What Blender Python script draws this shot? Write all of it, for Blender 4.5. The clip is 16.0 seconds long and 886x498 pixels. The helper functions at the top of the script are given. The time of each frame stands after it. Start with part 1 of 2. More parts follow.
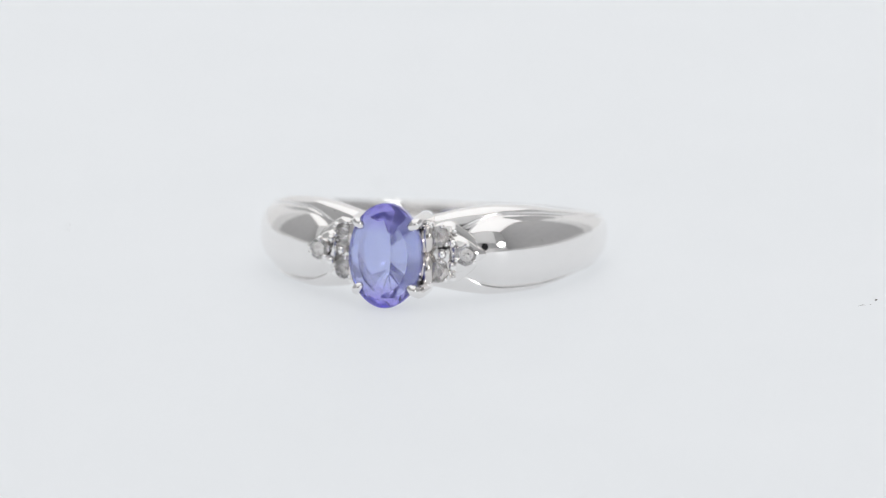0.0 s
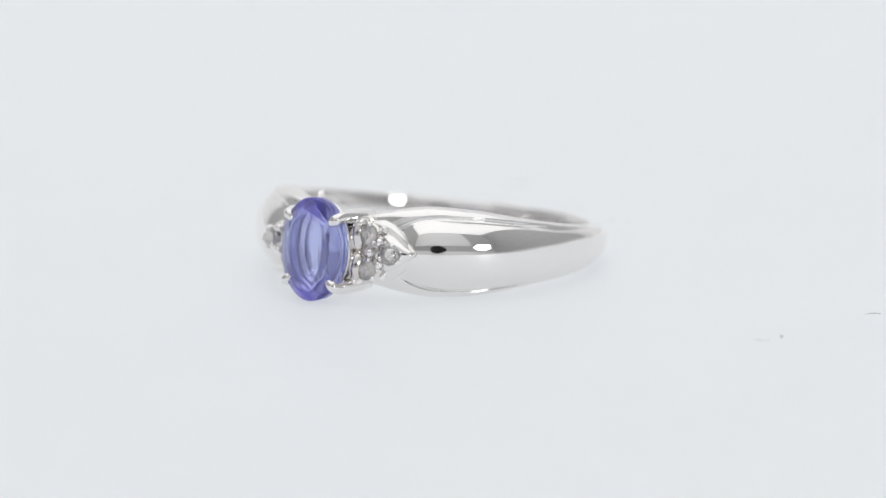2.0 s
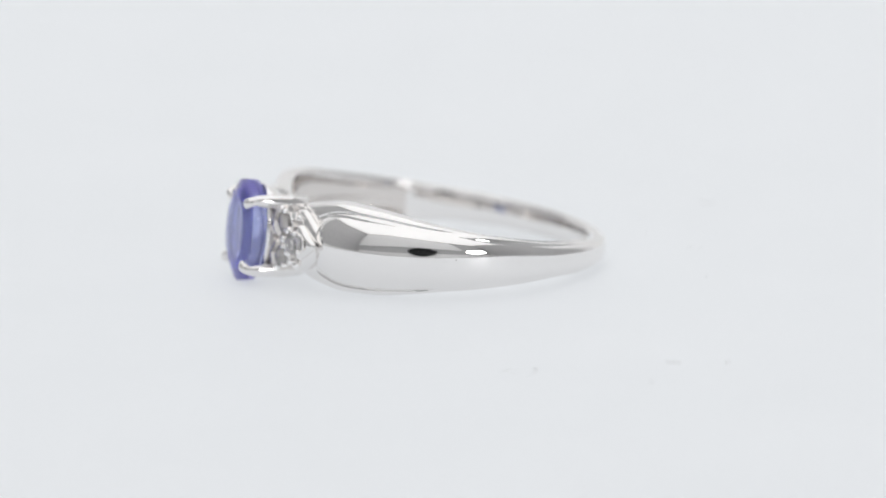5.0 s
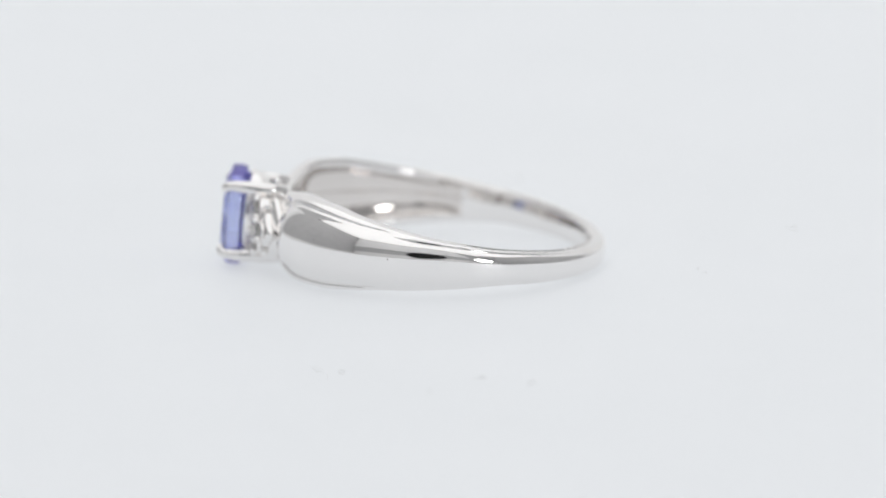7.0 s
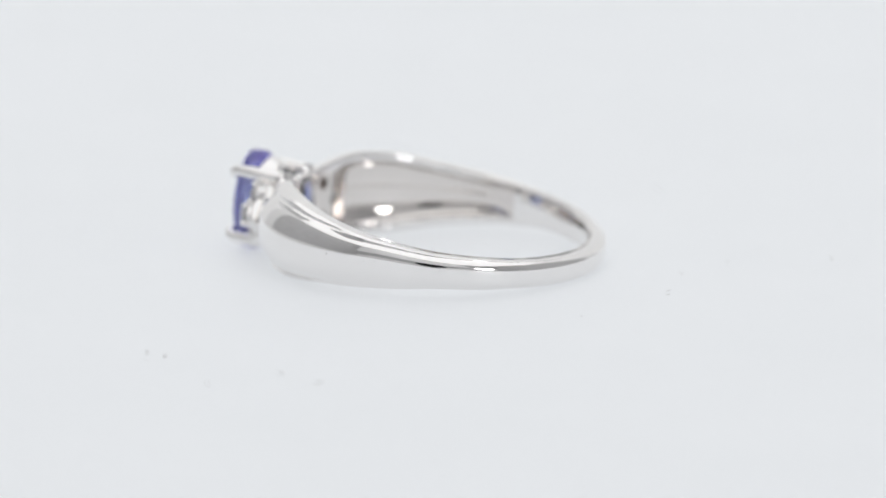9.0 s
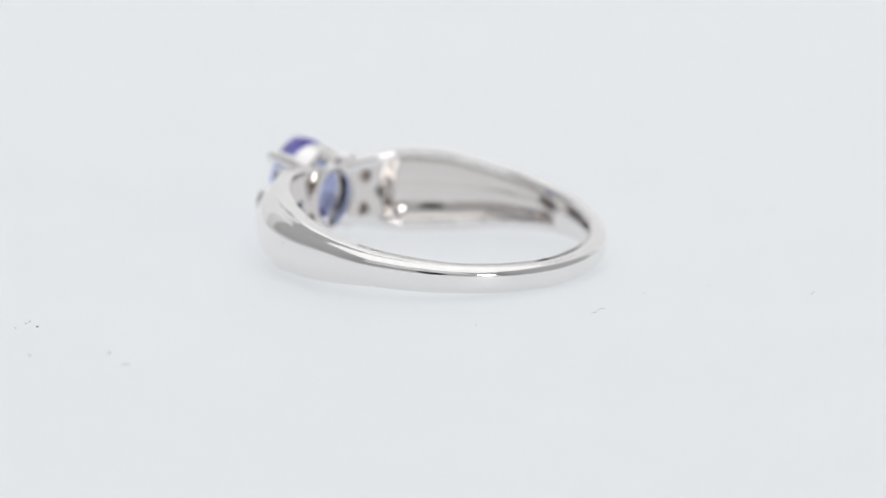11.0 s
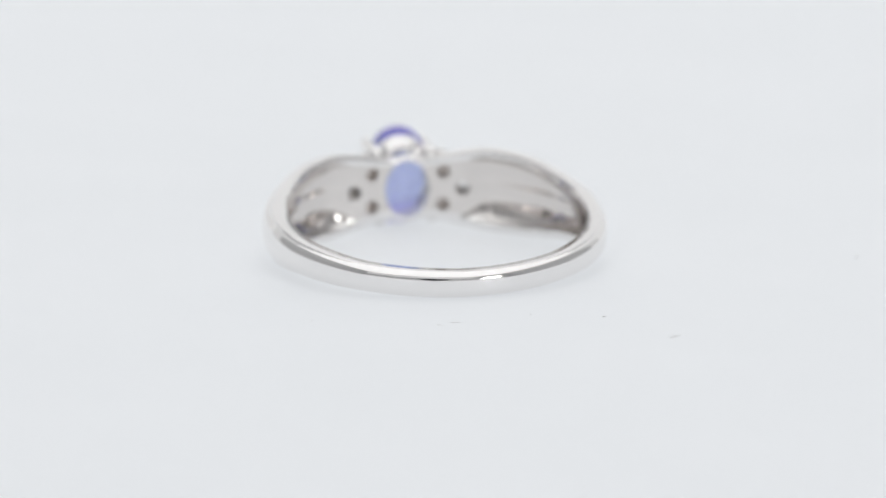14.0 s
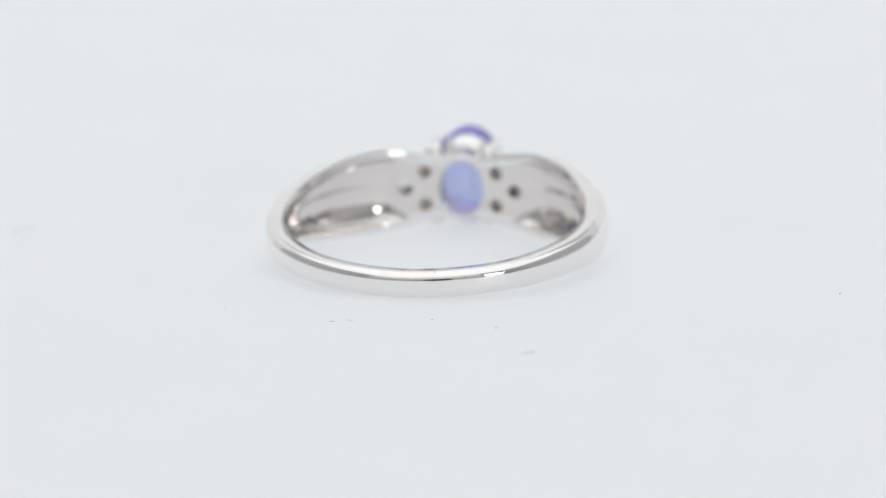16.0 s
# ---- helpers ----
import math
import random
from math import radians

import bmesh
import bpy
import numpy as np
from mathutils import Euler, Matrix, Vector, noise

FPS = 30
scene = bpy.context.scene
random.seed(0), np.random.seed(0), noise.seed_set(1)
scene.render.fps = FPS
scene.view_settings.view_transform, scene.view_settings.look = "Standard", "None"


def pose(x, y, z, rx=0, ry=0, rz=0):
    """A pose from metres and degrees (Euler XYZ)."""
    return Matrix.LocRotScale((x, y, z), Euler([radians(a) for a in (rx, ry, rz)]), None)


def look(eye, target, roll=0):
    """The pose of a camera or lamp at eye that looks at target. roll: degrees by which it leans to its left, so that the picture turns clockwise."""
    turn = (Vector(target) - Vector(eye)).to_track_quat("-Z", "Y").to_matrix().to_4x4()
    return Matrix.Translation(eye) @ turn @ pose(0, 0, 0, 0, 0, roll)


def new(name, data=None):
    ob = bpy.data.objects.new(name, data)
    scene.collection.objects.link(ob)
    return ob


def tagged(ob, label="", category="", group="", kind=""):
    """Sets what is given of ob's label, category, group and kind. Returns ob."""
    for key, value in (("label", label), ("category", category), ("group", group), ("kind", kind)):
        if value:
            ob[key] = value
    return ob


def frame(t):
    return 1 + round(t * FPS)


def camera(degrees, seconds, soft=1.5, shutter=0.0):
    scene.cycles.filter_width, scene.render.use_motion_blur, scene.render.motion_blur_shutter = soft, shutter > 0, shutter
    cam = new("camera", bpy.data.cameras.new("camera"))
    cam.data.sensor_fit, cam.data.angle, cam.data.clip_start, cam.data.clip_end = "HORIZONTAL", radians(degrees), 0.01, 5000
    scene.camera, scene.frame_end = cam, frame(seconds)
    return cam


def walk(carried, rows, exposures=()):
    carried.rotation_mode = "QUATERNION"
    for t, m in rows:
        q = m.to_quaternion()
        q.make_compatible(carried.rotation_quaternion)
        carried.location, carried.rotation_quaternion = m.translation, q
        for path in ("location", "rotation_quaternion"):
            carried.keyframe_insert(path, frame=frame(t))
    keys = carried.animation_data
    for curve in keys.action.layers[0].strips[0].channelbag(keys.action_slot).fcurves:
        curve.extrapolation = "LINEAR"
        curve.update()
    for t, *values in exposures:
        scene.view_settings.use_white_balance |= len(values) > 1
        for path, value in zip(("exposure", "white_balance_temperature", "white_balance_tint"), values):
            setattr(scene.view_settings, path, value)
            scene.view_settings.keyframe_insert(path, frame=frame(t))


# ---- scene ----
MM = 0.001
# ---- camera: still, macro lens, low over the turntable ----
cam = camera(10.0, 16.0, soft=1.3)
cam.data.dof.use_dof = True
cam.data.dof.focus_distance = 0.302
cam.data.dof.aperture_fstop = 26.0
EYE = Vector((0.00043, -0.30752, 0.06917))
AIM = EYE + Vector((0, math.cos(radians(12.527)), -math.sin(radians(12.527))))
walk(cam, [(0.0, look(EYE, AIM, -0.5)), (16.0, look(EYE, AIM, -0.5))], exposures=[(0.0, 0.0), (16.0, 0.0)])

# ---- world and light ----
LAMP_POWER = 0.81
world = bpy.data.worlds.new("world")
scene.world = world
world.use_nodes = True
world.node_tree.nodes["Background"].inputs[0].default_value = (0.05, 0.05, 0.052, 1)
world.node_tree.nodes["Background"].inputs[1].default_value = 1.0


# ---- materials ----
def node_material(name):
    m = bpy.data.materials.new(name)
    m.use_nodes = True
    nt = m.node_tree
    return m, nt, nt.nodes["Principled BSDF"]


def noise_node(nt, scale, detail=3.0, rough=0.5):
    tc = nt.nodes.new("ShaderNodeTexCoord")
    n = nt.nodes.new("ShaderNodeTexNoise")
    n.inputs["Scale"].default_value = scale
    n.inputs["Detail"].default_value = detail
    n.inputs["Roughness"].default_value = rough
    nt.links.new(tc.outputs["Object"], n.inputs["Vector"])
    return n


def ramp(nt, src, a, b, ca, cb):
    r = nt.nodes.new("ShaderNodeValToRGB")
    r.color_ramp.elements[0].position, r.color_ramp.elements[1].position = a, b
    r.color_ramp.elements[0].color, r.color_ramp.elements[1].color = (*ca, 1), (*cb, 1)
    nt.links.new(src, r.inputs[0])
    return r.outputs[0]


def bump(nt, bsdf, src, strength, distance):
    b = nt.nodes.new("ShaderNodeBump")
    b.inputs["Strength"].default_value = strength
    b.inputs["Distance"].default_value = distance
    nt.links.new(src, b.inputs["Height"])
    nt.links.new(b.outputs[0], bsdf.inputs["Normal"])


def mat_metal(name, tone, rough_a, rough_b):
    m, nt, p = node_material(name)
    p.inputs["Base Color"].default_value = (*tone, 1)
    p.inputs["Metallic"].default_value = 1.0
    n = noise_node(nt, 900.0, 4.0)
    r = nt.nodes.new("ShaderNodeMapRange")
    r.inputs["To Min"].default_value, r.inputs["To Max"].default_value = rough_a, rough_b
    nt.links.new(n.outputs[0], r.inputs["Value"])
    nt.links.new(r.outputs[0], p.inputs["Roughness"])
    n2 = noise_node(nt, 260.0, 2.0)
    bump(nt, p, n2.outputs[0], 0.04, 0.00008)
    return m


def mat_gem(name, tone, ior, fill_tone, share, sheen):
    """Clear stone; a diffuse colour share stands in for light returned by dark facets."""
    m, nt, p = node_material(name)
    p.inputs["Base Color"].default_value = (*tone, 1)
    p.inputs["Roughness"].default_value = 0.0
    p.inputs["IOR"].default_value = ior
    p.inputs["Transmission Weight"].default_value = 1.0
    p.inputs["Coat Weight"].default_value = sheen
    p.inputs["Coat IOR"].default_value = 1.9
    p.inputs["Coat Roughness"].default_value = 0.0
    d = nt.nodes.new("ShaderNodeBsdfDiffuse")
    d.inputs["Color"].default_value = (*fill_tone, 1)
    mix = nt.nodes.new("ShaderNodeMixShader")
    mix.inputs[0].default_value = share
    nt.links.new(p.outputs[0], mix.inputs[1])
    nt.links.new(d.outputs[0], mix.inputs[2])
    nt.links.new(mix.outputs[0], nt.nodes["Material Output"].inputs["Surface"])
    return m


def mat_matte(name, ca, cb, scale, rough, bump_mm=0.0):
    m, nt, p = node_material(name)
    n = noise_node(nt, scale, 5.0)
    nt.links.new(ramp(nt, n.outputs[0], 0.3, 0.7, ca, cb), p.inputs["Base Color"])
    p.inputs["Roughness"].default_value = rough
    p.inputs["Specular IOR Level"].default_value = 0.25
    if bump_mm:
        n2 = noise_node(nt, scale * 12, 3.0)
        bump(nt, p, n2.outputs[0], 0.3, bump_mm * MM)
    return m


def mat_glow(name, tone, power):
    m, nt, p = node_material(name)
    p.inputs["Base Color"].default_value = (0.5, 0.5, 0.5, 1)
    p.inputs["Emission Color"].default_value = (*tone, 1)
    p.inputs["Emission Strength"].default_value = power
    return m


def add_pits(m, tone):
    """A few tiny dark pits in the polish."""
    nt = m.node_tree
    p = nt.nodes["Principled BSDF"]
    tc = nt.nodes.new("ShaderNodeTexCoord")
    v = nt.nodes.new("ShaderNodeTexVoronoi")
    v.inputs["Scale"].default_value = 1100.0
    nt.links.new(tc.outputs["Object"], v.inputs["Vector"])
    near = nt.nodes.new("ShaderNodeMath")
    near.operation = "LESS_THAN"
    near.inputs[1].default_value = 0.055
    nt.links.new(v.outputs["Distance"], near.inputs[0])
    sep = nt.nodes.new("ShaderNodeSeparateColor")
    nt.links.new(v.outputs["Color"], sep.inputs[0])
    few = nt.nodes.new("ShaderNodeMath")
    few.operation = "GREATER_THAN"
    few.inputs[1].default_value = 0.80
    nt.links.new(sep.outputs[0], few.inputs[0])
    both = nt.nodes.new("ShaderNodeMath")
    both.operation = "MULTIPLY"
    nt.links.new(near.outputs[0], both.inputs[0])
    nt.links.new(few.outputs[0], both.inputs[1])
    nt.links.new(ramp(nt, both.outputs[0], 0.0, 1.0, tone, (0.30, 0.26, 0.24)), p.inputs["Base Color"])


SILVER = mat_metal("polished silver", (0.895, 0.88, 0.87), 0.03, 0.07)
add_pits(SILVER, (0.895, 0.88, 0.87))
CAST = mat_metal("cast silver", (0.78, 0.745, 0.722), 0.07, 0.16)
# paler copy of the silver, makes up for light lost in the small cups
BRIGHT = mat_metal("lightened silver", (0.97, 0.955, 0.945), 0.03, 0.07)
TANZANITE = mat_gem("violet blue gem", (0.65, 0.72, 1.0), 1.55, (0.20, 0.19, 1.0), 0.13, 0.4)
# colour zones along the stone: paler blue in the middle, deep violet towards both ends
nt = TANZANITE.node_tree
where = nt.nodes.new("ShaderNodeTexCoord")
axes = nt.nodes.new("ShaderNodeSeparateXYZ")
nt.links.new(where.outputs["Generated"], axes.inputs[0])
off = nt.nodes.new("ShaderNodeMath")
off.operation = "SUBTRACT"
off.inputs[1].default_value = 0.5
nt.links.new(axes.outputs["Z"], off.inputs[0])
far = nt.nodes.new("ShaderNodeMath")
far.operation = "ABSOLUTE"
nt.links.new(off.outputs[0], far.inputs[0])
nt.links.new(ramp(nt, far.outputs[0], 0.22, 0.46, (0.65, 0.72, 1.0), (0.42, 0.35, 1.0)), nt.nodes["Principled BSDF"].inputs["Base Color"])
# duller silver that paints the shade inside the small holes
HOLE_SHADE = mat_metal("silver darkened for hole shade", (0.58, 0.53, 0.50), 0.3, 0.5)
CLEAR = mat_gem("clear gem", (1.0, 0.985, 0.98), 1.95, (0.98, 0.94, 0.93), 0.08, 0.5)
ACRYLIC = mat_matte("glowing opal acrylic", (0.31, 0.318, 0.325), (0.325, 0.331, 0.338), 60.0, 0.55)
# emission added to the disc without a lamp below, it weakens contact shadows
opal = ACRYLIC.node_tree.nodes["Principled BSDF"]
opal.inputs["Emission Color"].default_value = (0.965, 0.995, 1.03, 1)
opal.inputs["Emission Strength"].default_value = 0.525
opal.inputs["Specular IOR Level"].default_value = 0.15
FABRIC = mat_matte("white fabric", (0.89, 0.895, 0.90), (0.92, 0.92, 0.92), 30.0, 0.9, 0.1)
# unseen back wall with added emission, so the ring's flat tops mirror white
GLOW_FABRIC = mat_matte("glowing white fabric", (0.89, 0.895, 0.90), (0.92, 0.92, 0.92), 30.0, 0.9, 0.1)
GLOW_FABRIC.node_tree.nodes["Principled BSDF"].inputs["Emission Color"].default_value = (1.0, 1.0, 1.0, 1)
GLOW_FABRIC.node_tree.nodes["Principled BSDF"].inputs["Emission Strength"].default_value = 0.20
GREY = mat_matte("grey cloth", (0.51, 0.51, 0.515), (0.57, 0.57, 0.575), 30.0, 0.9, 0.1)
BLACK = mat_matte("black lacquer", (0.008, 0.008, 0.009), (0.015, 0.015, 0.016), 50.0, 0.4)
DIRT = mat_matte("brown dust", (0.06, 0.05, 0.045), (0.16, 0.14, 0.12), 3000.0, 0.9)
PANEL = mat_glow("diffuser", (1.0, 1.0, 1.0), LAMP_POWER)
BULB = mat_glow("lamp glass", (1.0, 1.0, 1.0), 9.0)


# ---- building tools ----
def part(name, bm, material, parent=None, label="", smooth=True, m=None):
    if m is not None:
        bm.transform(m)
    bmesh.ops.recalc_face_normals(bm, faces=bm.faces[:])
    me = bpy.data.meshes.new(name)
    bm.to_mesh(me)
    bm.free()
    me.materials.append(material)
    for p in me.polygons:
        p.use_smooth = smooth
    ob = new(name, me)
    ob.parent = parent
    return tagged(ob, label) if label else ob


def slab(x0, x1, y0, y1, z0, z1, bevel=0.0):
    bm = bmesh.new()
    bmesh.ops.create_cube(bm, size=1.0)
    for v in bm.verts:
        v.co = Vector((x0 + (v.co.x + 0.5) * (x1 - x0), y0 + (v.co.y + 0.5) * (y1 - y0), z0 + (v.co.z + 0.5) * (z1 - z0)))
    if bevel:
        bmesh.ops.bevel(bm, geom=bm.edges[:], offset=bevel, segments=3, affect="EDGES")
    return bm


def lathe(profile, seg=48, closed=False):
    """Turns (radius, height) pairs about z."""
    bm = bmesh.new()
    rings = []
    for r, z in profile:
        if r < 1e-9:
            rings.append([bm.verts.new((0, 0, z))])
        else:
            rings.append([bm.verts.new((r * math.cos(2 * math.pi * k / seg), r * math.sin(2 * math.pi * k / seg), z)) for k in range(seg)])
    pairs = list(zip(rings, rings[1:])) + ([(rings[-1], rings[0])] if closed else [])
    for a, b in pairs:
        for k in range(seg):
            j = (k + 1) % seg
            if len(a) == 1 and len(b) == 1:
                continue
            if len(a) == 1:
                bm.faces.new((a[0], b[j], b[k]))
            elif len(b) == 1:
                bm.faces.new((a[k], a[j], b[0]))
            else:
                bm.faces.new((a[k], a[j], b[j], b[k]))
    return bm


def tube(points, radii, seg=16):
    """A rounded wire through points, one radius each, with domed ends."""
    pts = [Vector(p) for p in points]
    bm = bmesh.new()
    rings = []
    up = Vector((0.13, 0.21, 1.0)).normalized()
    for i, p in enumerate(pts):
        d = (pts[min(i + 1, len(pts) - 1)] - pts[max(i - 1, 0)]).normalized()
        a = d.cross(up).normalized()
        b = a.cross(d)
        rings.append([bm.verts.new(p + radii[i] * (math.cos(2 * math.pi * k / seg) * a + math.sin(2 * math.pi * k / seg) * b)) for k in range(seg)])
    for a, b in zip(rings, rings[1:]):
        for k in range(seg):
            bm.faces.new((a[k], a[(k + 1) % seg], b[(k + 1) % seg], b[k]))
    bm.faces.new(rings[0][::-1])
    bm.faces.new(rings[-1])
    return bm


def curve_points(a, b, c, n=12):
    """A quadratic curve."""
    a, b, c = Vector(a), Vector(b), Vector(c)
    return [(1 - t) ** 2 * a + 2 * t * (1 - t) * b + t * t * c for t in (k / n for k in range(n + 1))]


# ---- the light box ----
BOX = 0.34
FLOOR_Z = -0.020
SIDE_SPLIT = 0.21
tagged(part("floor", slab(-0.5, 0.5, -0.5, 0.5, FLOOR_Z - 0.01, FLOOR_Z), FABRIC, smooth=False),
       "white fabric floor of a photo light box", "floor", kind="structure")


def box_wall(name, ang, material, z0, z1, half, dist, label, x0=None, x1=None):
    bm = slab(-half if x0 is None else x0, half if x1 is None else x1, dist, dist + 0.006, z0, z1)
    return tagged(part(name, bm, material, smooth=False, m=Matrix.Rotation(radians(ang), 4, "Z")), label, "wall", kind="structure")


box_wall("wall_back", 0, GLOW_FABRIC, FLOOR_Z, 0.45, BOX, BOX, "white fabric back of the light box with an added glow")
for nm, ang in (("left", 90), ("front", 180), ("right", 270)):
    edge = 0.050 if nm == "front" else 0.018
    box_wall("skirt_" + nm, ang, FABRIC, FLOOR_Z, edge, BOX, BOX, "low white fabric skirt of the light box")
    if nm == "front":
        box_wall("wall_front", ang, GREY, edge, 0.45, BOX, BOX, "grey cloth front of the light box")
    else:
        s = 1 if nm == "left" else -1
        ends = sorted((-s * BOX, s * SIDE_SPLIT)), sorted((s * SIDE_SPLIT, s * BOX))
        box_wall("wall_" + nm, ang, GREY, edge, 0.45, BOX, BOX, "grey cloth side of the light box", *ends[0])
        box_wall("wall_back_" + nm, ang, FABRIC, edge, 0.45, BOX, BOX, "white fabric side of the light box", *ends[1])
card = slab(-0.175, 0.330, BOX - 0.012, BOX - 0.007, 0.135, 0.449)
tagged(part("reflector_card", card, FABRIC, smooth=False, m=Matrix.Rotation(radians(180), 4, "Z")), "white reflector card over the camera", "reflector", kind="structure")
tagged(part("ceiling", slab(-0.5, 0.5, -0.5, 0.5, 0.456, 0.462), FABRIC, smooth=False), "white fabric top of the light box", "ceiling", kind="structure")
light = tagged(new("ceiling_light"), "large white diffuser lamp under the top of the box", "light panel")
light.location = (0, 0, 0.455)
part("diffuser", slab(-0.32, 0.32, -0.32, 0.32, -0.006, -0.001), PANEL, light, smooth=False)

# lens of the filming camera, right behind the viewpoint
back_dir = (EYE - AIM).normalized()
lens = tagged(new("camera_lens"), "black barrel of the filming camera's lens", "camera lens")
lens.matrix_basis = Matrix.Translation(EYE + back_dir * 0.004) @ back_dir.to_track_quat("Z", "Y").to_matrix().to_4x4()
part("barrel", lathe([(0, 0.004), (0.040, 0.004), (0.044, 0.0), (0.052, 0.0), (0.054, 0.002), (0.054, 0.016), (0, 0.016)]), BLACK, lens)

lamp = tagged(new("small_lamp"), "small round bright lamp beside the camera", "lamp")
lamp_at = Vector((0.192, -0.263, 0.092))
lamp.matrix_basis = Matrix.Translation(lamp_at) @ (-lamp_at).to_track_quat("Z", "Y").to_matrix().to_4x4()
part("bulb", lathe([(0, 0.007), (0.019, 0.0055), (0.032, 0.001), (0.034, -0.002), (0, -0.002)]), BULB, lamp)
part("housing", lathe([(0.0355, 0.001), (0.0365, 0.0), (0.0365, -0.012), (0, -0.016)]), FABRIC, lamp)
stem_low = lamp.matrix_basis.inverted() @ Vector((lamp_at.x * 1.045, lamp_at.y * 1.045, FLOOR_Z))
stem_top = lamp.matrix_basis.inverted() @ Vector((lamp_at.x * 1.045, lamp_at.y * 1.045, lamp_at.z - 0.02))
part("stem", tube([stem_low, stem_low.lerp(stem_top, 0.5), stem_top], [0.004, 0.004, 0.004], 12), FABRIC, lamp)

# ---- turntable ----
turntable = tagged(new("turntable"), "round white acrylic turntable disc, slowly turning", "turntable")
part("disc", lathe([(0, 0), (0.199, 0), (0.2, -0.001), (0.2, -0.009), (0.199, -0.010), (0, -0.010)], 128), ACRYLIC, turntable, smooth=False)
part("foot", lathe([(0, -0.0102), (0.08, -0.0102), (0.085, FLOOR_Z), (0, FLOOR_Z)], 64), FABRIC, turntable, smooth=False)

# ---- the ring ----
TILT, MID = 5.9, 1.88
LIE = Matrix.Translation((0, 0, MID * MM)) @ Matrix.Rotation(radians(-TILT), 4, "Y") @ Matrix.Scale(MM, 4)
R_IN = 9.15


def soft_knots(knots):
    """A smooth even function of the angle from the stone, from knots in degrees."""
    deg = np.arange(-60, 241, 0.5)
    k = np.array(sorted(knots))
    d = np.abs(deg)
    d = np.where(d > 180, 360 - d, d)
    v = np.interp(d, k[:, 0], k[:, 1])
    g = np.exp(-0.5 * (np.arange(-16, 17) * 0.5 / 2.8) ** 2)
    v = np.convolve(np.pad(v, 16, mode="edge"), g / g.sum(), mode="valid")
    return lambda a: float(np.interp(abs(a), deg, v))


half_width = soft_knots([(0, 1.95), (12, 2.12), (22, 2.5), (33, 2.76), (50, 2.6), (70, 2.03), (90, 1.53), (113, 1.06), (143, 0.85), (180, 0.82)])
dome_width = soft_knots([(0, 1.0), (20, 1.1), (25, 1.6), (30, 2.0), (36, 2.2), (50, 2.12), (65, 1.82), (76, 1.66), (86, 1.55), (92, 1.47), (113, 1.03), (143, 0.85), (180, 0.82)])
crest = soft_knots([(0, 10.0), (18, 10.1), (22.5, 10.4), (27, 11.1), (34, 11.3), (50, 11.2), (62, 11.05), (90, 10.65), (180, 10.6)])
square = soft_knots([(0, 6.0), (35, 7.0), (60, 5.0), (80, 3.4), (113, 3.0), (140, 3.2), (180, 3.4)])
boxy = soft_knots([(0, 3.6), (75, 3.6), (95, 12.0), (180, 12.0)])
rim = soft_knots([(0, 10.2), (20, 10.35), (32, 10.55), (42, 10.65), (60, 10.55), (76, 10.42), (92, 10.3), (120, 10.25), (180, 10.25)])
groove = soft_knots([(0, 0.0), (24, 0.0), (30, 0.13), (66, 0.12), (82, 0.0), (180, 0.0)])
belly = soft_knots([(0, 0.20), (30, 0.19), (50, 0.17), (70, 0.12), (95, 0.03), (120, 0.0), (180, 0.0)])
lift = soft_knots([(0, 0.0), (15, 0.04), (30, 0.09), (60, 0.10), (90, 0.17), (115, 0.21), (145, 0.10), (180, 0.0)])
hollow = soft_knots([(0, 0.0), (23, 0.0), (29, 0.95), (60, 0.80), (84, 0.60), (99, 0.0), (180, 0.0)])
bore = soft_knots([(0, R_IN), (60, R_IN), (140, R_IN + 0.22), (180, R_IN + 0.22)])
comfort = soft_knots([(0, 0.0), (60, 0.0), (130, 0.12), (180, 0.12)])


def band_section(a):
    w, wd, rc, rr, hd = half_width(a), min(dome_width(a), half_width(a)), crest(a), rim(a), hollow(a)
    out = []
    r_in, soft_in = bore(a), comfort(a)
    edge = r_in + 0.12
    n = square(a)
    n_out, n_in = 128, 60
    for k in range(n_out + 1):
        c = math.cos(math.pi * k / n_out)
        z = w * math.copysign(abs(c) ** (0.62 if n > 3.5 else 1 - 0.38 * (n - 2.6) / 0.9), c)
        u = min(abs(z) / w, 1.0)
        low = edge + (rr - edge) * (1 - u ** boxy(a)) ** (1.06 / boxy(a))
        ud = abs(z) / wd
        high = edge + (rc - belly(a) * z * z - edge) * (1 - ud ** n) ** (1 / n) if ud < 1 else edge
        h = 0.5 + 0.5 * (high - low) / 0.10
        h = max(0.0, min(1.0, h))
        out.append((low + (high - low) * h + 0.05 * h * (1 - h) - groove(a) * math.exp(-((abs(z) - wd - 0.02) / 0.085) ** 2), z))
    wi = w - 0.06
    for k in range(n_in + 1):
        z = -wi + 2 * wi * k / n_in
        q = math.sqrt(max(0.0, 1 - (abs(z) / max(w - 0.55, 0.05)) ** 2.6))
        corner = max(0.0, (abs(z) - (wi - 0.16)) / 0.16)
        out.append((r_in + soft_in * (z / wi) ** 2 + hd * q - 0.09 * min(hd, 0.6) * math.exp(-((z - 0.1) / 0.3) ** 2) + 0.08 * corner ** 2, z))
    return out


SMALL = [(14.6, 1.12), (22.4, 0.04), (14.6, -1.04)]


def in_opening(p):
    if p[0] < 0:
        return False
    if (p[1] / 1.5) ** 2 + (p[2] / 1.85) ** 2 < 1:
        return True
    for ang, z in SMALL:
        for s in (1, -1):
            a = radians(ang * s)
            side = -p[0] * math.sin(a) + p[1] * math.cos(a)
            if side * side + (p[2] - z) ** 2 < 0.42 ** 2:
                return True
    return False


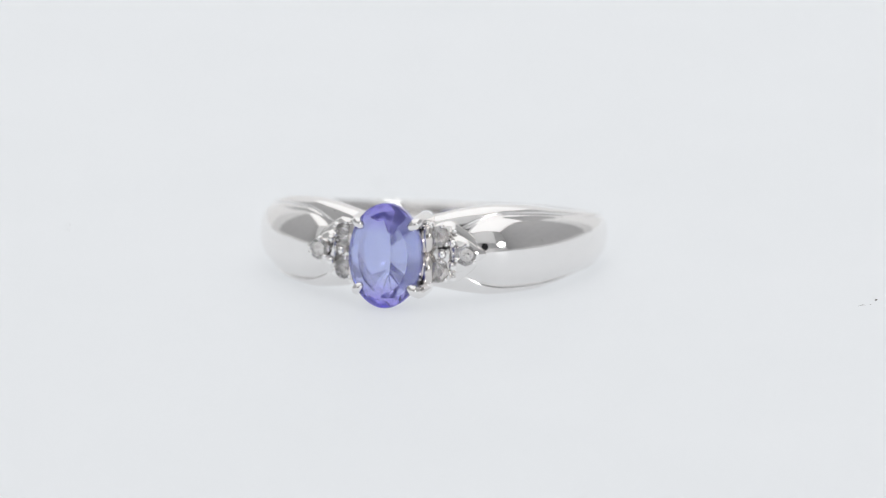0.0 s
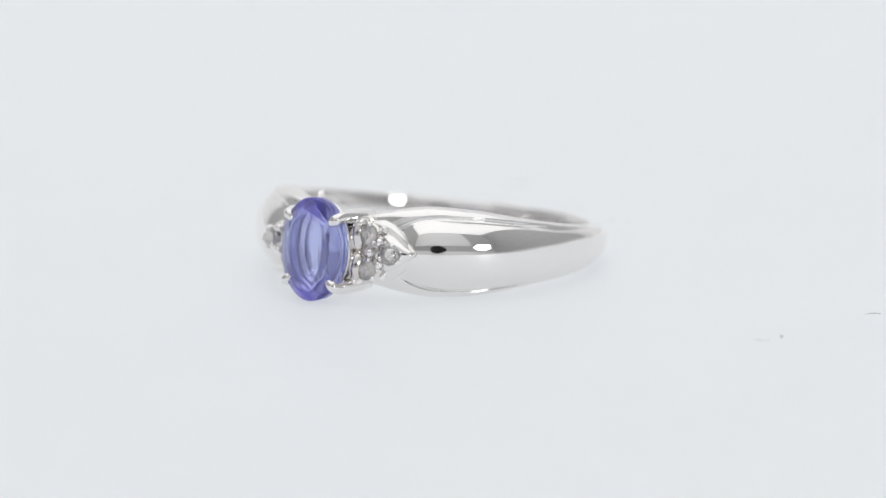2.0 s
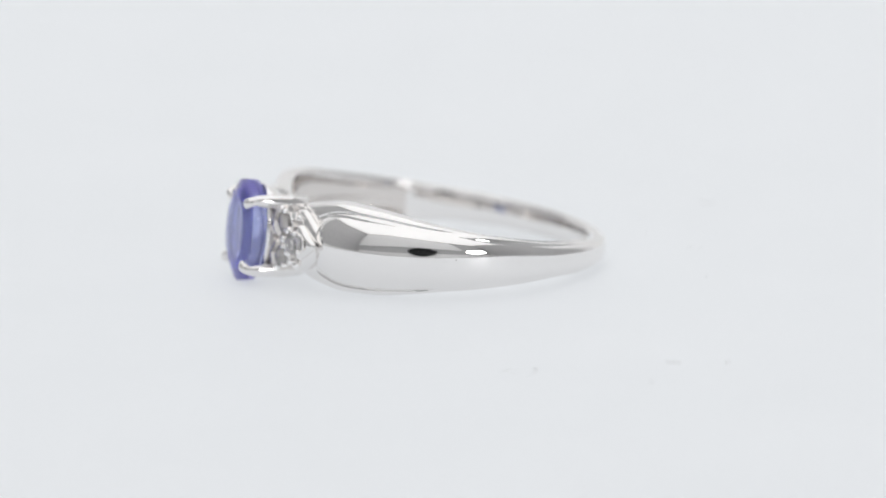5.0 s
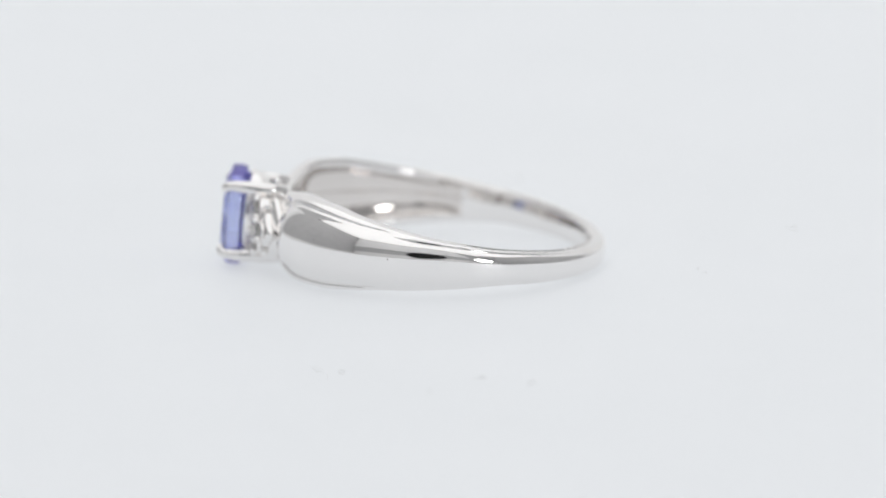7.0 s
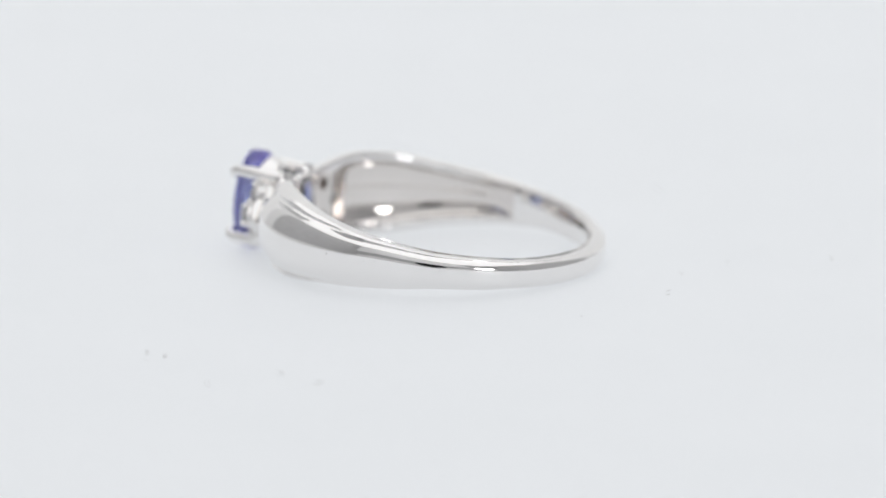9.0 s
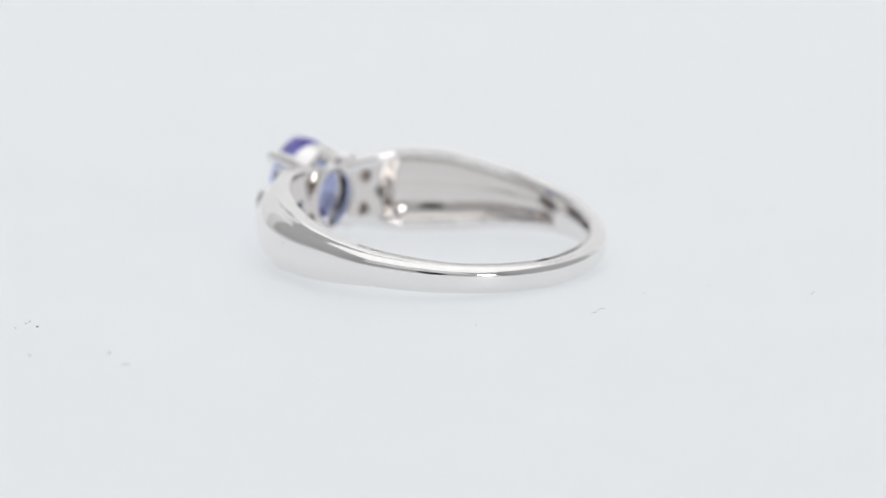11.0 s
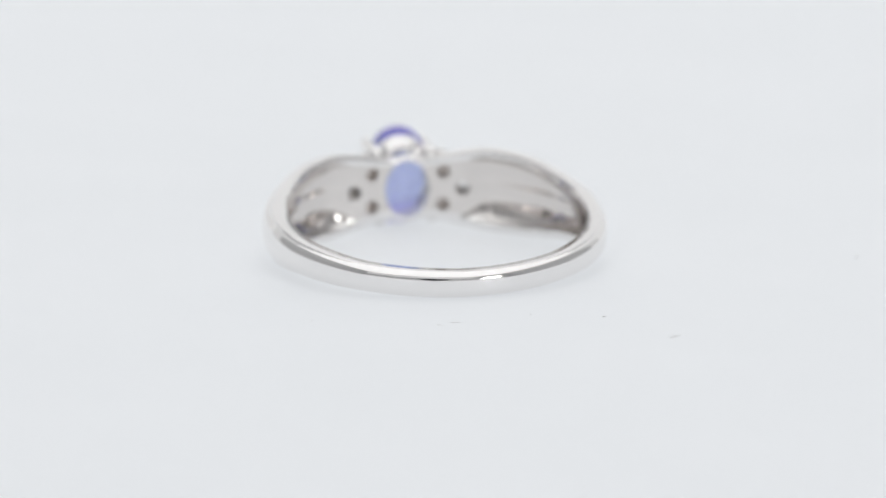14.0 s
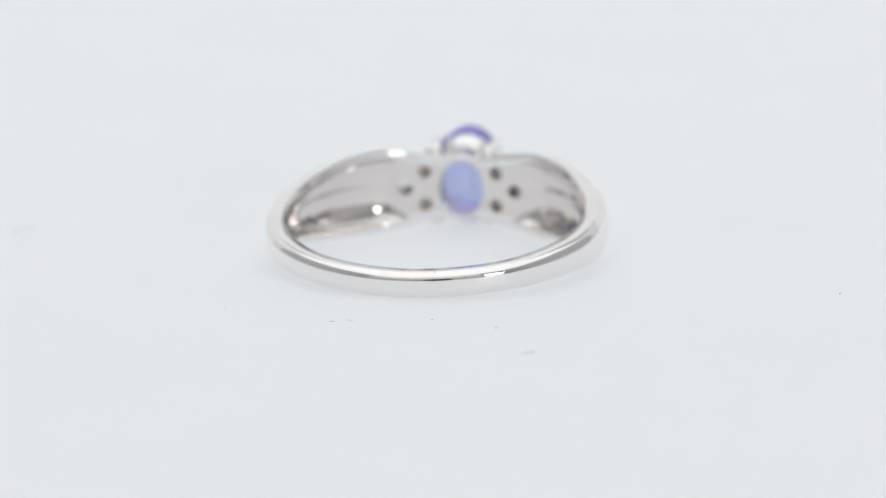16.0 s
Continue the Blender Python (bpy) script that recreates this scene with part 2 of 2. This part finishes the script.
def build_band():
    angs = [k * 0.4 for k in range(-100, 101)] + [40 + k for k in range(1, 280)]
    verts, faces, inner = [], [], []
    sec = [band_section(a if a <= 180 else a - 360) for a in angs]
    m = len(sec[0])
    for a, s in zip(angs, sec):
        c, d = math.cos(radians(a)), math.sin(radians(a))
        up = lift(a if a <= 180 else a - 360)
        verts += [(r * c, r * d, z + up) for r, z in s]
    n = len(angs)
    for i in range(n):
        j = (i + 1) % n
        for k in range(m):
            l = (k + 1) % m
            q = (i * m + k, i * m + l, j * m + l, j * m + k)
            mid = [sum(verts[v][e] for v in q) / 4 for e in range(3)]
            if not in_opening(mid):
                faces.append(q)
                turn = min(angs[i] % 360, -angs[i] % 360)
                inner.append(1 if 136 < k < 182 and (turn < 40 or hollow(turn) > 0.03) else 0)
    me = bpy.data.meshes.new("band")
    me.from_pydata(verts, [], faces)
    me.transform(LIE)
    me.materials.append(SILVER)
    me.materials.append(CAST)
    for p, flag in zip(me.polygons, inner):
        p.use_smooth = True
        p.material_index = flag
    ob = new("band", me)
    ob.parent = ring
    return tagged(ob, "polished silver band with broad domed shoulders and hollow inside")


ring = tagged(new("ring"), "polished silver ring with oval violet-blue and small clear stones", "ring")
build_band()


def oval_gem(a, b, crown, depth, seg, table=0.58, keel=(0.06, 0.06), girdle=0.05, cuts=3):
    """A faceted oval stone; its axis is x, a across y, b along z; the girdle lies at x = 0."""
    bm = bmesh.new()

    def loop(f, x, shift):
        return [bm.verts.new((x, f * a * math.cos(2 * math.pi * (k + shift) / seg), f * b * math.sin(2 * math.pi * (k + shift) / seg))) for k in range(seg)]

    t = loop(table, crown, 0.0)
    c1 = loop(0.5 + 0.5 * table, girdle + (crown - girdle) * 0.52, 0.5)
    fine = seg * cuts
    g0, g1 = ([bm.verts.new((x, a * math.cos(2 * math.pi * k / fine), b * math.sin(2 * math.pi * k / fine))) for k in range(fine)] for x in (girdle, -girdle))
    p1 = loop(0.78, -depth * 0.48, 0.5)
    p2 = [bm.verts.new((-depth, keel[0] * a * math.cos(2 * math.pi * k / seg), keel[1] * b * math.sin(2 * math.pi * k / seg))) for k in range(seg)]
    bm.faces.new(t)
    bm.faces.new(p2[::-1])
    for k in range(fine):
        bm.faces.new((g0[k], g1[k], g1[(k + 1) % fine], g0[(k + 1) % fine]))
    for k in range(seg):
        j = (k + 1) % seg
        arc = [(cuts * k + e) % fine for e in range(cuts + 1)]
        bm.faces.new((t[k], c1[k], t[j]))
        bm.faces.new((c1[k], *(g0[e] for e in arc)))
        bm.faces.new((t[j], c1[k], g0[cuts * j], c1[j]))
        bm.faces.new((p1[k], *(g1[e] for e in arc)))
        bm.faces.new((p1[k], p2[j], p1[j], g1[cuts * j]))
        bm.faces.new((p2[k], p2[j], p1[k]))
    return bm


GIRDLE = 12.45
stone = part("center_stone", oval_gem(2.2, 3.14, 0.82, 1.5, 16, 0.70, (0.05, 0.42), 0.42, 6), TANZANITE, ring, "oval faceted violet-blue stone", smooth=False,
             m=LIE @ Matrix.Translation((GIRDLE, 0, 0)))
for p in stone.data.polygons[2:98]:
    p.use_smooth = True


def oval_collar(top, bottom, sides, ends, thick, lip, seg=72):
    """A tapering oval wall round the x axis: half axes (y, z) at its top and bottom, (bottom, top) heights at its sides and ends."""
    bm = bmesh.new()
    rings = []
    for h, e in ((0.0, -lip), (0.0, thick * 0.5), (0.10, thick), (0.88, thick), (0.97, thick * 0.75), (1.0, thick * 0.4), (0.95, 0.0), (0.15, -lip)):
        row = []
        for k in range(seg):
            c, d = math.cos(2 * math.pi * k / seg), math.sin(2 * math.pi * k / seg)
            f = d ** 4
            x0, x1 = (sides[i] + (ends[i] - sides[i]) * f for i in (0, 1))
            row.append(bm.verts.new((x0 + (x1 - x0) * h, (bottom[0] + (top[0] - bottom[0]) * h + e) * c, (bottom[1] + (top[1] - bottom[1]) * h + e) * d)))
        rings.append(row)
    for i in range(len(rings)):
        p, q = rings[i], rings[(i + 1) % len(rings)]
        for k in range(seg):
            bm.faces.new((p[k], p[(k + 1) % seg], q[(k + 1) % seg], q[k]))
    return bm


part("gallery", oval_collar((1.4, 1.85), (1.4, 1.85), (9.12, 9.75), (9.12, 9.75), 0.28, 0.0), SILVER, ring, "oval silver collar round the opening under the stone", m=LIE)
part("gallery", oval_collar((1.92, 2.72), (1.60, 2.20), (10.3, 11.95), (10.55, 11.62), 0.26, 0.22), SILVER, ring, "tapering oval silver basket under the stone", m=LIE)

for sy, slim in ((1, 1.0), (-1, 0.84)):
    for sz in (1, -1):
        y = sy * (0.06 + 0.97 * slim)
        pts = [Vector((9.5, sy * 1.72, sz * 1.90)), Vector((10.6, y * 1.84, sz * 2.04)), Vector((11.8, y * 1.94, sz * 2.12)), Vector((12.6, y * 1.98, sz * 2.14))]
        pts += curve_points((12.8, y * 1.98, sz * 2.13), (13.2, y * 1.96, sz * 2.08), (13.1, y * 1.68, sz * 1.86), 8)
        rad = [0.58, 0.50, 0.43, 0.37, 0.32, 0.31, 0.31, 0.32, 0.33, 0.34, 0.34, 0.33, 0.31]
        d = (pts[-1] - pts[-2]).normalized()
        tip = pts[-1].copy()
        for a in (20, 40, 60, 78):
            pts.append(tip + d * 0.31 * math.sin(radians(a)))
            rad.append(0.31 * math.cos(radians(a)))
        part("prong", tube(pts, [q * slim for q in rad], 20), SILVER, ring, "rounded silver claw", m=LIE)


def radial(ang, z, r, lean=0.0):
    """The frame of a small setting: its z axis looks outward."""
    return LIE @ Matrix.Rotation(radians(ang), 4, "Z") @ Matrix.Translation((r, 0, z)) @ Matrix.Rotation(radians(lean), 4, "Z") @ Matrix.Rotation(radians(90), 4, "Y")


def small_gem(r, seg=10):
    bm = oval_gem(r, r, r * 0.40, r * 0.62, seg, 0.42)
    bm.transform(Matrix.Rotation(radians(-90), 4, "Y"))
    return bm


for s in (1, -1):
    for ang, z in SMALL:
        top, lean = (11.55, 0.0) if z * z > 0.5 else (11.95, s * 5.0)
        part("collet", lathe([(0.44, -2.32), (0.50, -2.32), (0.60, -0.9), (0.65, -0.22), (0.63, -0.14), (0.61, -0.14), (0.56, -0.28), (0.25, -0.62), (0, -0.68)], 10),
             BRIGHT, ring, "small silver cup", smooth=False, m=radial(s * ang, z, top, lean))
        # lining toned dark to stand in for the hole's own shade
        part("hole_lining", lathe([(0, -1.72), (0.36, -1.74), (0.43, -1.80), (0.44, -2.33)], 32), HOLE_SHADE, ring, "hole behind a small stone, lining darkened in place of shade",
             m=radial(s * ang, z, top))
        part("small_stone", small_gem(0.66, 8), CLEAR, ring, "small round clear faceted stone", smooth=False, m=radial(s * ang, z, top, lean))
        for turn in (30, 150, 270):
            claw = bmesh.new()
            bmesh.ops.create_icosphere(claw, subdivisions=2, radius=0.17)
            out = Vector((math.cos(radians(turn + ang)), math.sin(radians(turn + ang)), 0)) * 0.64
            claw.transform(Matrix.Translation(out) @ Matrix.Diagonal((1, 1, 1.5, 1)))
            part("claw", claw, BRIGHT, ring, "tiny silver claw on a small stone", m=radial(s * ang, z, top, lean))
    plate = bmesh.new()
    bmesh.ops.create_uvsphere(plate, u_segments=48, v_segments=32, radius=1.0)
    for v in plate.verts:
        v.co = Vector((v.co.x * 0.60, v.co.y * 2.0, v.co.z * (1.95 - 0.85 * max(0.0, s * v.co.y))))
    part("setting_plate", plate, SILVER, ring, "silver base that carries three small stones", m=LIE @ Matrix.Rotation(radians(s * 18.8), 4, "Z") @ Matrix.Translation((10.52, 0, 0)))
    for sz in (1, -1):
        pad = bmesh.new()
        bmesh.ops.create_uvsphere(pad, u_segments=24, v_segments=16, radius=1.0)
        pad.transform(Matrix.Translation((10.85, s * 2.22, sz * 0.98)) @ Matrix.Diagonal((0.85, 0.56, 1.12, 1)))
        part("setting_pad", pad, CAST, ring, "silver filling between the stones", m=LIE)
    for ang, z, r, size in ((18.8, 0.70, 11.72, 0.25), (18.8, -0.64, 11.72, 0.25), (15.6, 0.03, 11.55, 0.28), (19.2, 1.42, 11.05, 0.24), (19.2, -1.42, 11.05, 0.24),
                            (12.0, 1.72, 11.4, 0.27), (12.0, -1.72, 11.4, 0.27)):
        bm = bmesh.new()
        bmesh.ops.create_icosphere(bm, subdivisions=3, radius=size)
        part("bead", bm, BRIGHT, ring, "tiny silver grain", m=radial(s * ang, z, r))
    leaf = bmesh.new()
    rows = []
    for a, r, wide, deep in ((18.0, 10.9, 1.15, 0.55), (20.5, 11.05, 1.16, 0.55), (22.5, 11.15, 1.02, 0.52), (24.5, 11.24, 0.74, 0.45), (26.5, 11.32, 0.44, 0.34), (28.2, 11.40, 0.24, 0.20), (29.3, 11.40, 0.05, 0.06)):
        turn = Matrix.Rotation(radians(s * a), 4, "Z")
        rows.append([leaf.verts.new(turn @ Vector((r + deep * math.cos(u), 0, 0.04 + wide * math.sin(u)))) for u in (2 * math.pi * k / 28 for k in range(28))])
    for p, q in zip(rows, rows[1:]):
        for k in range(28):
            leaf.faces.new((p[k], p[(k + 1) % 28], q[(k + 1) % 28], q[k]))
    leaf.faces.new(rows[0])
    leaf.faces.new(rows[-1])
    part("leaf_tip", leaf, SILVER, ring, "pointed silver leaf tip", m=LIE)

# ---- specks of dust on the turntable: distance from the axis and angle at the start, in mm and degrees ----
START, RATE = -103.9, 11.03
specks = []


def keep_speck(name, bm, r, ang, label):
    ob = tagged(new(name), label, "dust", group="dust on the turntable")
    part("grain" if name == "speck" else "strand", bm, DIRT, ob)
    specks.append((ob, r, ang))


def speck(r, ang, size):
    bm = bmesh.new()
    bmesh.ops.create_icosphere(bm, subdivisions=2, radius=1.0)
    for v in bm.verts:
        v.co *= 1 + 0.35 * noise.noise(v.co * 1.7 + Vector((r, ang, 0)))
        v.co = Vector((v.co.x * size, v.co.y * size * 0.7, (v.co.z + 0.9) * size * 0.5)) * MM
    keep_speck("speck", bm, r, ang, "tiny dark speck of dust on the white turntable")


def fibre(r, ang, length, turn, bend, thick=0.016):
    pts = [Vector((length * (u - 0.5), bend * math.sin(3.1 * u + ang) * length, thick)) * MM for u in (k / 10 for k in range(11))]
    bm = tube(pts, [thick * MM * (0.5 + math.sin(math.pi * (0.1 + 0.8 * k / 10)) * 0.5) for k in range(11)], 6)
    bm.transform(Matrix.Rotation(radians(turn), 4, "Z"))
    keep_speck("fibre", bm, r, ang, "short thin fibre of lint on the white turntable")


speck(28.8, 336.4, 0.085)
speck(28.9, 334.0, 0.045)
speck(33.3, 346.5, 0.07)
speck(15.5, 85.6, 0.045)
speck(17.3, 39.2, 0.035)
speck(30.0, 335.4, 0.035)
fibre(28.5, 333.2, 0.55, 60, 0.20, 0.010)
fibre(30.0, 351.9, 0.9, 40, 0.22, 0.012)
fibre(31.5, 357.0, 0.5, 110, 0.15)
fibre(16.9, 65.1, 0.42, 95, 0.12, 0.010)
fibre(16.4, 68.3, 0.50, 70, 0.14, 0.010)
fibre(24.6, 98.9, 0.85, 78, 0.16, 0.013)
fibre(18.1, 97.8, 0.25, 60, 0.1, 0.012)
fibre(26.2, 155.0, 0.35, 70, 0.2)


# ---- everything that turns ----
def motions():
    times = [k * 0.5 for k in range(33)]
    walk(turntable, [(t, pose(0, 0, 0, 0, 0, -RATE * t)) for t in times])
    walk(ring, [(t, pose(0, 0, 0, 0, 0, START - RATE * t)) for t in times])
    for ob, r, ang in specks:
        rows = []
        for t in times:
            a = radians(ang - RATE * t)
            rows.append((t, pose(r * MM * math.cos(a), r * MM * math.sin(a), 0.0, 0, 0, math.degrees(a))))
        walk(ob, rows)


motions()
